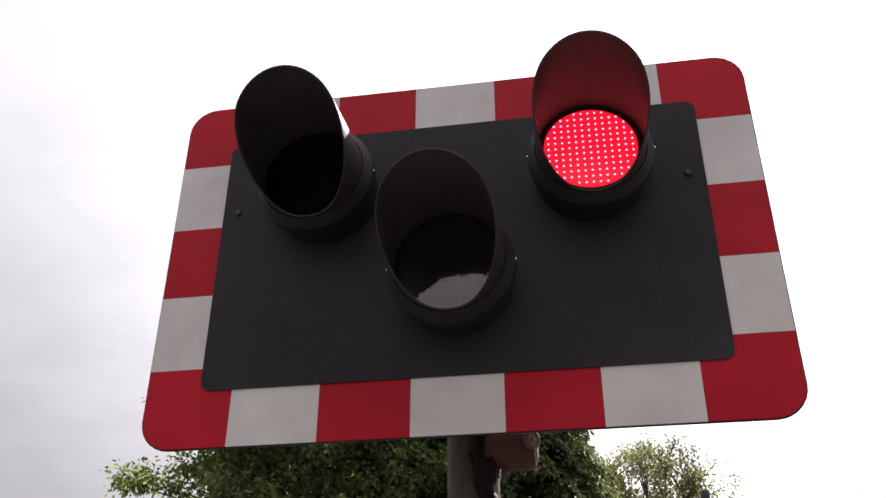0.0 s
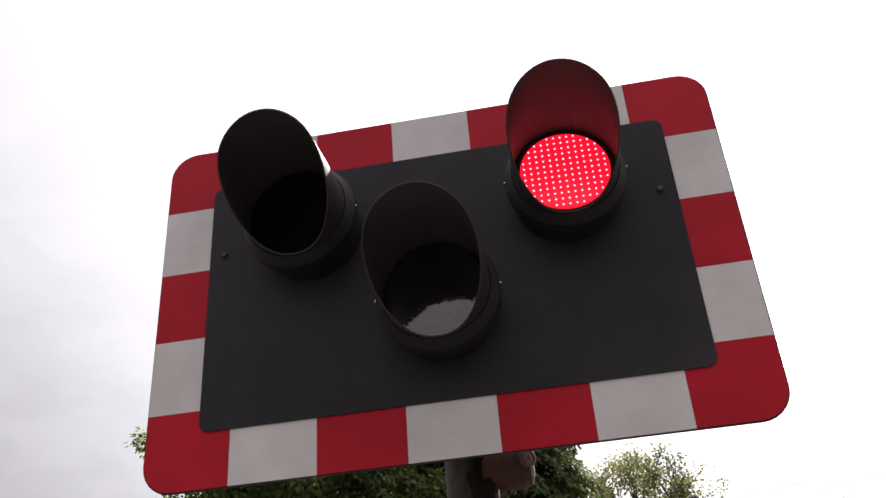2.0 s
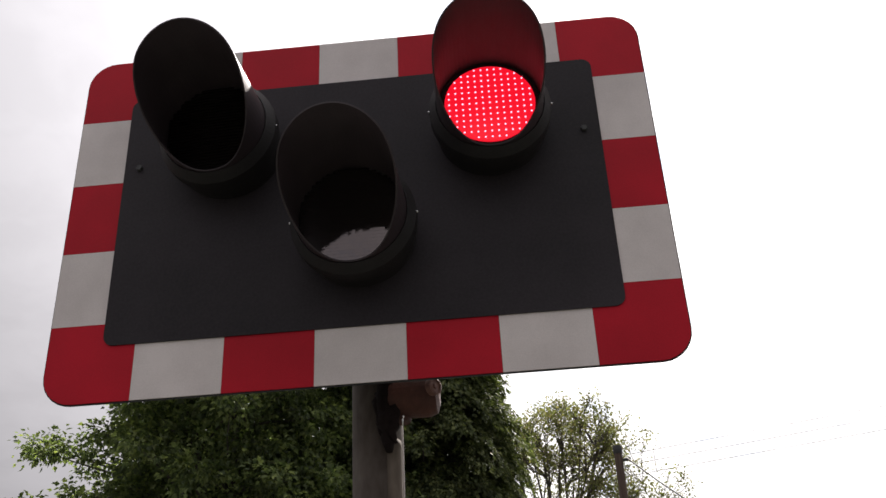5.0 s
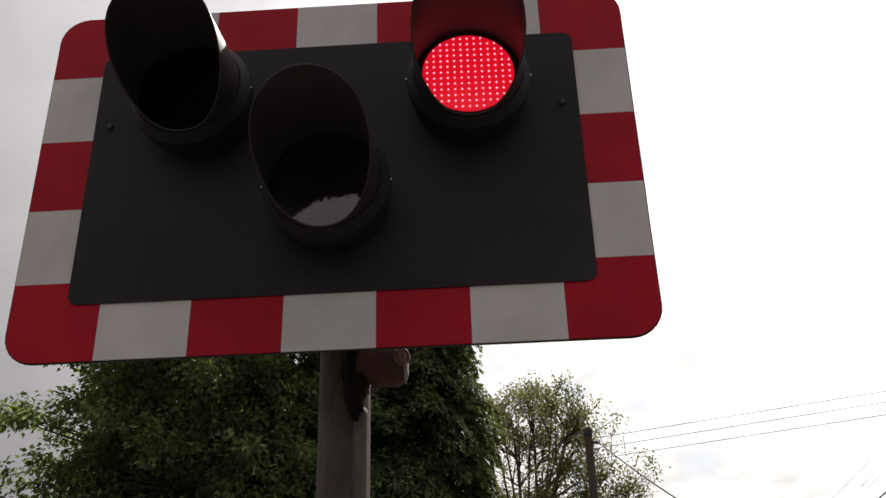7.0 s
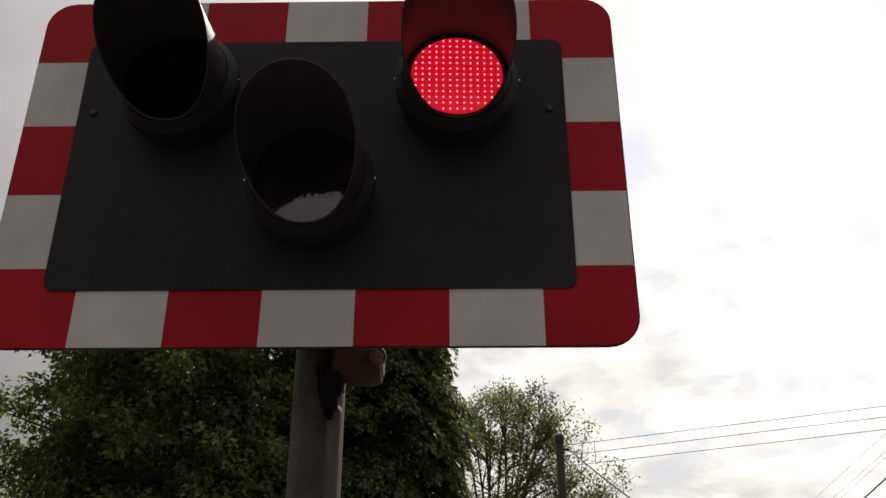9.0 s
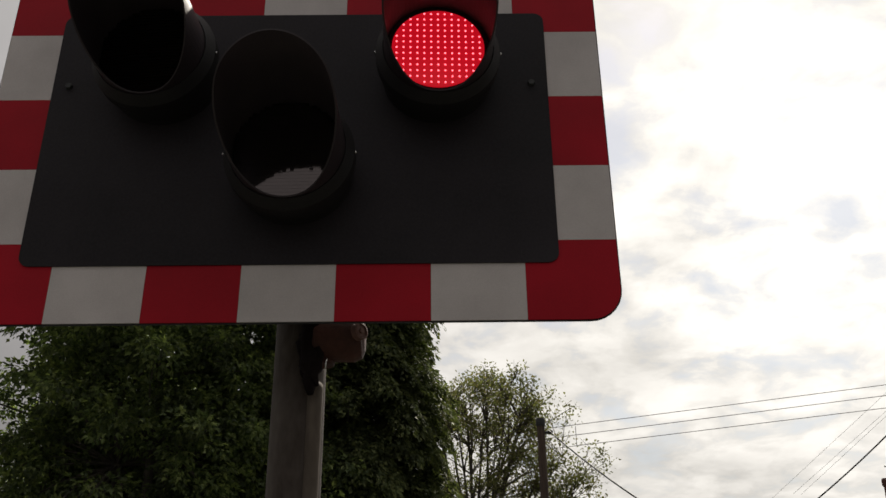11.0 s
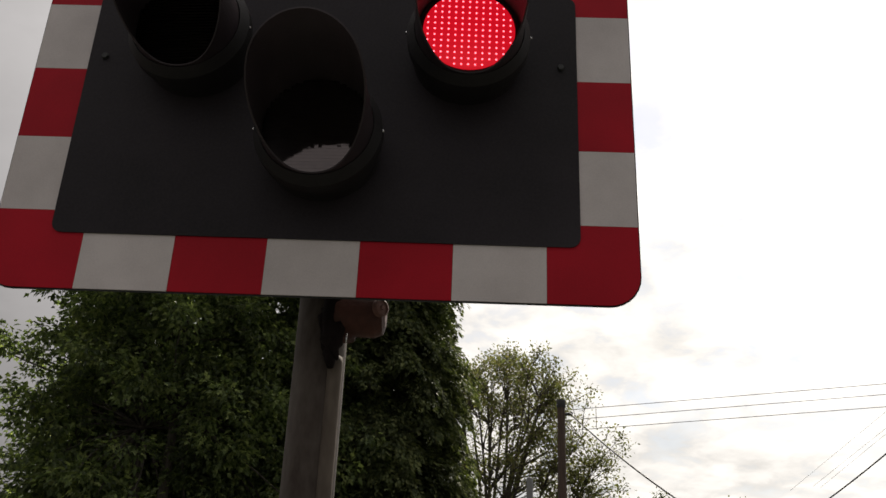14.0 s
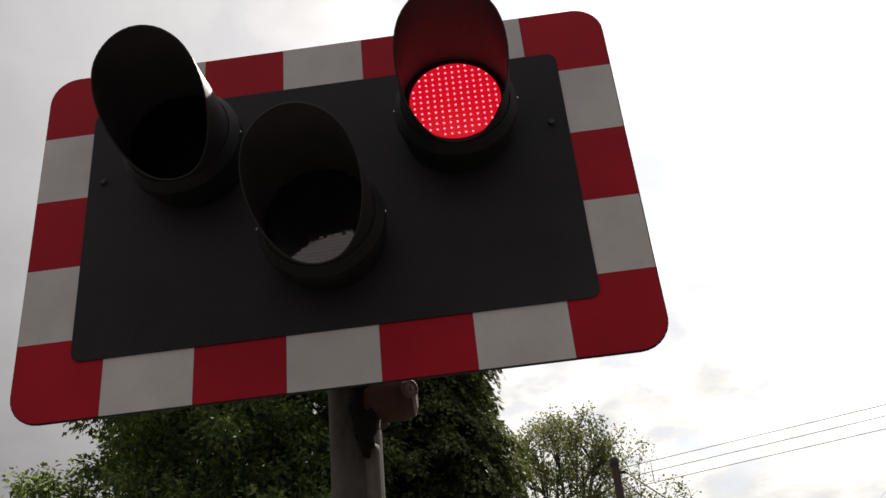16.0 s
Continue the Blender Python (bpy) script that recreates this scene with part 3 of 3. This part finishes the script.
def open_tree(place, fork_z, centre_z, radii, clumps, per, seed, lean):
    """Many thin stems fanning up from one fork, with small young leaves that let the sky through."""
    rng = np.random.default_rng(seed)
    tree = thing("young_leaved_tree", place, "open many-stemmed tree with sparse young yellow-green leaves", "tree")
    d = rng.normal(0, 1, (clumps, 3)) + np.array([0, 0, 0.42])
    d /= np.linalg.norm(d, axis=1, keepdims=True)
    lump = np.array([0.90 + 0.30 * noise.noise(Vector(v) * 2.3 + Vector((seed, 3, 0))) for v in d])
    cen = d * (rng.uniform(0.58, 1.0, clumps) ** 0.6 * lump)[:, None] * np.array(radii) + np.array([0, 0, centre_z])
    cen[:, 0] += lean
    # a drooping limb to the east
    cen[:72] = rng.normal(0, 0.5, (72, 3)) * np.array([1.15, 0.9, 2.5]) + np.array([3.35, -0.3, 6.9])
    lines = [[((0, 0, 0), 0.2), ((0.02, 0, fork_z * 0.6), 0.17), ((0, 0, fork_z), 0.15)]]
    joints = []
    for s in range(13):
        a = 2 * math.pi * s / 13 + rng.uniform(-0.2, 0.2)
        k = rng.uniform(0.25, 0.72)
        top = np.array([lean + radii[0] * k * math.cos(a), radii[1] * k * math.sin(a), centre_z + radii[2] * rng.uniform(0.25, 0.8) * (1.1 - k * 0.5)])
        ln = bent((0, 0, fork_z - 0.1 * (s % 3)), top, 0.10, 0.020, rng, -0.06, 9)
        lines.append(ln)
        joints += ln[2:]
    for end in ((3.2, -0.5, 8.3), (3.0, -0.2, 6.4), (3.6, 0.0, 7.4)):
        ln = bent((0, 0, fork_z), end, 0.08, 0.014, rng, 0.10, 9)
        lines.append(ln)
        joints += ln[4:]
    jp = np.array([j[0] for j in joints])
    for c in cen:
        dd = np.linalg.norm(jp - c, axis=1) + np.where(jp[:, 2] > c[2] - 0.5, 1.2, 0)
        k = int(np.argmin(dd))
        ln = bent(jp[k], c, min(0.042, joints[k][1] * 0.85), 0.009, rng, 0.0, 5)
        lines.append(ln)
        for m in (2, 3, 3, 4):
            p = np.array(ln[m][0])
            q = p + rng.normal(0, 0.18, 3) + (c - jp[k]) / (np.linalg.norm(c - jp[k]) + 0.1) * 0.16
            lines.append(bent(p, q, 0.010, 0.004, rng, 0.0, 3))
    vs, fs = tubes(lines, 5)
    raw_part("trunk", vs, fs, M_BARK, tree, "thin dark stems and twigs")
    n = clumps * per
    off = rng.normal(0, 1, (n, 3)) * np.array([0.21, 0.21, 0.15])
    c = np.repeat(cen, per, axis=0) + off
    axis = off + rng.normal(0, 0.4, (n, 3))
    nrm = rng.normal(0, 0.7, (n, 3)) + np.array([0, 0, 1.0])
    ln = rng.uniform(0.075, 0.135, n)
    leaf_part("crown", c, axis, nrm, ln, ln * rng.uniform(0.26, 0.42, n), M_WILLOW, tree)
    return tree


MAPLE_LABEL = "bushy dark green broadleaf tree beside the crossing"
broadleaf("broadleaf_tree", spot(-18.2, 12.0), 4.5, (2.36, 2.0, 3.4), 430, 200, 0.080, 0.33, M_MAPLE, 11, MAPLE_LABEL, 5, 1.0, True)
broadleaf("broadleaf_tree", spot(-11.2, 12.6), 4.1, (1.8, 1.9, 2.85), 310, 200, 0.080, 0.33, M_MAPLE, 12, MAPLE_LABEL, 5, 1.3, True)
broadleaf("broadleaf_tree", spot(-16.0, 16.5), 3.7, (3.6, 1.8, 3.4), 380, 200, 0.095, 0.55, M_MAPLE, 13, "dark green broadleaf tree standing behind others", 4, 0.0, True)
broadleaf("broadleaf_tree", spot(-31.5, 15.0), 2.75, (2.2, 1.8, 1.75), 150, 260, 0.075, 0.40, M_BUSH, 14, "low yellow-green broadleaf bush-like tree")
cypress(spot(-5.9, 13.0), 9.0, 1.44, 21)
open_tree(spot(1.8, 32.0), 2.6, 7.75, (2.95, 2.6, 4.2), 450, 58, 31, 0.45)
broadleaf("distant_tree", spot(14.0, 46.0), 6.4, (3.1, 2.4, 3.3), 150, 150, 0.13, 0.7, M_FAR, 41, "fresh green broadleaf tree in the distance")
broadleaf("distant_tree", spot(21.9, 55.0), 5.4, (3.4, 2.2, 3.5), 190, 130, 0.13, 0.7, M_FAR_DARK, 42, "dull green broadleaf tree far behind")
broadleaf("distant_tree", spot(23.9, 54.0), 5.9, (1.6, 1.6, 3.6), 110, 130, 0.13, 0.6, M_FAR_DARK, 43, "dull green broadleaf tree far behind")

# ---- utility pole, wires ----
PD = 27.0
upole = thing("utility_pole", spot(6.35, PD), "dark timber utility pole with a weathered cap", "utility pole")
PH = E_Z + PD * math.tan(radians(14.25))
part("pole", lathe([(0.15, 0.0), (0.115, PH - 0.25), (0.115, PH - 0.22)], 20, "Z"), M_TIMBER, upole)
part("pole_cap", lathe([(0.13, PH - 0.24), (0.138, PH - 0.18), (0.138, PH - 0.06), (0.12, PH), (0.02, PH + 0.01)], 20, "Z"), M_DARKSTEEL, upole, "dark round pole cap")
part("bracket", box(0.34, 0.06, 0.07, 0.01, (0.16, 0, PH - 0.42)), M_DARKSTEEL, upole)
part("insulator", lathe([(0.03, PH - 0.46), (0.05, PH - 0.42), (0.05, PH - 0.38), (0.03, PH - 0.35)], 14, "Z"), M_DARKSTEEL, upole, at=pose(0.30, 0, 0))


def wire(a, b, r, sag, label, n=24):
    pts = []
    for i in range(n + 1):
        t = i / n
        p = a.lerp(b, t)
        p.z -= sag * 4 * t * (1 - t)
        pts.append((tuple(p), r))
    vs, fs = tubes([pts], 6)
    me = bpy.data.meshes.new("overhead_wire")
    me.from_pydata(vs, [], fs)
    me.materials.append(M_WIRE)
    return tagged(new("overhead_wire", me), label, "wire", "overhead wires")


def aloft(az, el, dist):
    p = spot(az, dist)
    p.z = E_Z + dist * math.tan(radians(el))
    return p


for el0, el1 in ((13.80, 14.55), (13.20, 13.97), (12.56, 13.30)):
    p, q = aloft(8.5, el0, 36), aloft(26.1, el1, 35)
    wire(p.lerp(q, -0.35), p.lerp(q, 1.9), 0.012, 0.0, "thin dark overhead power wire")
link = aloft(8.5, 13.72, 36)
wire(link, link + Vector((0, 0, -0.75)), 0.012, 0.0, "short dark link between the overhead wires", 2)
ptop = spot(6.85, PD)
ptop.z = PH - 0.38
wire(ptop, aloft(21.5, 3.6, 20.0), 0.022, 0.40, "thick black service cable falling from the utility pole")
wire(aloft(13.6, 4.0, 45.0), aloft(35.0, 19.25, 40.0), 0.030, 1.2, "thick black service cable to the house")
for az0, el0, az1, el1 in ((20.0, 9.35, 25.4, 13.30), (21.23, 9.53, 26.50, 13.24), (21.60, 9.45, 26.66, 13.12)):
    p, q = aloft(az0, el0, 50.0), aloft(az1, el1, 44.0)
    wire(p.lerp(q, -0.12), p.lerp(q, 2.2), 0.0065, 0.0, "faint thin overhead wire")

# ---- back of a road sign ----
SD = 7.0
sign = thing("road_sign", spot(4.62, SD), "grey back of a road sign on a thin post", "road sign")
sign.rotation_euler = (0, 0, radians(-4.3))
top = E_Z + SD * math.tan(radians(8.12))
part("panel", slab(rounded(-0.35, top - 0.62, 0.35, top, (0.03,) * 4, 5), -0.003, 0.0), M_SIGN, sign, "flat grey metal sign back")
part("post", lathe([(0.024, 0.0), (0.024, top + 0.155), (0.018, top + 0.162)], 20, "Z"), M_SIGN_POST, sign, at=pose(-0.02, -0.064, 0))
part("channel", box(0.62, 0.026, 0.075, 0.005, (0.0, -0.017, top - 0.16)), M_DARKSTEEL, sign, "dark steel stiffening channel")
part("clip", box(0.07, 0.07, 0.04, 0.006, (-0.02, -0.055, top - 0.10)), M_DARKSTEEL, sign)
part("clip", box(0.03, 0.03, 0.16, 0.005, (0.022, -0.03, top - 0.27)), M_DARKSTEEL, sign)
part("tag", box(0.026, 0.006, 0.045, 0.002, (0.022, -0.049, top - 0.36)), M_WHITE, sign, "small white tag")
vs, fs = tubes([[((-0.045, -0.06, top - 0.05), 0.006), ((-0.10, -0.05, top - 0.08), 0.006), ((-0.13, -0.04, top - 0.17), 0.006), ((-0.135, -0.035, top - 0.25), 0.005)]], 8)
raw_part("cable", vs, fs, M_SIGN, sign, "pale loop of cable")

# ---- house ----
# its ridge runs away from the crossing; only the near roof slope and the chimney at the far gable show
house = thing("house", spot(26.62, 43.5), "brick house with a lichened brown tiled roof and a chimney", "house")
house.rotation_euler = (0, 0, radians(-13.6))
RIDGE, EAVE, RUN, LONG = 7.1, 4.6, 2.33, 17.0
part("wall", slab([(-RUN + 0.25, 0), (RUN - 0.25, 0), (RUN - 0.25, EAVE - 0.05), (0, RIDGE - 0.32), (-RUN + 0.25, EAVE - 0.05)], -LONG + 0.2, -0.2), M_BRICK, house)
COURSES = 30
rise = (RIDGE - EAVE) / RUN


def roof_slope(side):
    """A slope of overlapping tile courses, each a step proud of the one above; the ridge line sags a little."""
    rng = random.Random(5 + side)
    vs, fs = [], []
    n = 100
    for c in range(COURSES):
        x0, x1 = RUN * c / COURSES, RUN * (c + 1) / COURSES + 0.012
        for k in range(n):
            y0, y1 = -LONG * k / n, -LONG * (k + 1) / n + 0.006
            lift = rng.uniform(0.0, 0.014)
            dip = -0.05 * math.sin(math.pi * (k + 0.5) / n) + 0.03 * noise.noise(Vector((k * 0.13, c * 0.2, side)))
            b = len(vs)
            for x, up in ((x0, 0.0), (x1, 0.022 + lift)):
                for y in (y0, y1):
                    for low in (0.0, -0.025):
                        vs.append((side * x, y, RIDGE - rise * x + up + low + dip))
            fs += [(b, b + 2, b + 6, b + 4), (b + 1, b + 5, b + 7, b + 3), (b, b + 4, b + 5, b + 1), (b + 2, b + 3, b + 7, b + 6), (b + 4, b + 6, b + 7, b + 5), (b, b + 1, b + 3, b + 2)]
    slope = raw_part("roof_slope", vs, fs, M_ROOF, house, "weathered brown tile courses", smooth=False)
    part("gutter", lathe([(0.055, 0.0), (0.055, LONG)], 10), M_DARKSTEEL, slope, "dark gutter under the eave", at=pose(side * (RUN + 0.06), -LONG, EAVE - 0.09))


for side in (-1, 1):
    roof_slope(side)
ridge_mesh = bpy.data.meshes.new("ridge_tile")
bm = lathe([(0.115, 0.0), (0.125, 0.02), (0.115, 0.42)], 12)
bm.to_mesh(ridge_mesh)
bm.free()
ridge_mesh.materials.append(M_ROOF)
rng_ridge = random.Random(8)
for k in range(41):
    tile = new("ridge_tile", ridge_mesh)
    tile.parent = house
    tile.matrix_basis = pose(0, -0.42 - 0.41 * k, RIDGE - 0.035 - 0.05 * math.sin(math.pi * (k + 0.5) / 41) + rng_ridge.uniform(-0.012, 0.012), rng_ridge.uniform(-1.5, 1.5), 0, 0)
CX, CY, CT = -0.34, 0.55, 8.0
chim = part("chimney", box(1.42, 0.75, CT - 0.35, 0.015, (CX, CY, (CT - 0.35) / 2)), M_BRICK, house, "sooty red brick chimney stack")
for cw, cd, z0, z1 in ((1.50, 0.83, CT - 0.36, CT - 0.27), (1.58, 0.91, CT - 0.27, CT - 0.10), (1.50, 0.83, CT - 0.10, CT - 0.02)):
    part("chimney_course", box(cw, cd, z1 - z0, 0.02, (CX, CY, (z0 + z1) / 2)), M_BRICK, chim)
part("flaunching", box(1.22, 0.6, 0.10, 0.04, (CX, CY, CT + 0.0)), M_BRICK, chim)
for dx, top_z in ((-0.34, 0.97), (0.28, 0.90)):
    part("chimney_pot", lathe([(0.155, 0.0), (0.145, 0.12), (0.125, top_z - 0.38), (0.15, top_z - 0.32), (0.18, top_z - 0.27), (0.18, top_z - 0.08), (0.15, top_z), (0.11, top_z), (0.10, top_z - 0.2)], 20, "Z"), M_POT, chim, "tall terracotta pot with a rounded top", at=pose(CX + dx, CY, CT + 0.02))
aer = thing("television_aerial", spot(26.75, 43.1), "thin grey television aerial on the chimney", "aerial")
aer.rotation_euler = (0, 2.0 * math.pi / 180, radians(-26.6))
AT = E_Z + 43.1 * math.tan(radians(10.25))
part("mast", lathe([(0.026, 0.1), (0.022, AT + 0.05)], 8, "Z"), M_DARKSTEEL, aer)
boom = part("boom", box(2.25, 0.035, 0.035), M_DARKSTEEL, aer, at=pose(-0.03, 0, AT, 0, -4.3, 0))
for i in range(12):
    part("element", box(0.014, 0.5, 0.014, 0.0, (-1.10 + i * 0.18, 0.0, 0.02)), M_DARKSTEEL, boom)
for dz in (-0.14, 0.14):
    part("reflector", box(0.016, 0.5, 0.016, 0.0, (1.07, 0.0, dz)), M_DARKSTEEL, boom)
part("reflector_stay", box(0.016, 0.016, 0.32, 0.0, (1.07, 0.0, 0.0)), M_DARKSTEEL, boom)
part("cradle", box(0.62, 0.03, 0.03, 0.0, (0.0, 0.0, -0.11)), M_DARKSTEEL, boom, "lower stay under the boom")
part("bracket", box(0.34, 0.06, 0.06, 0.0, (-0.05, 0.25, 7.3)), M_DARKSTEEL, aer)
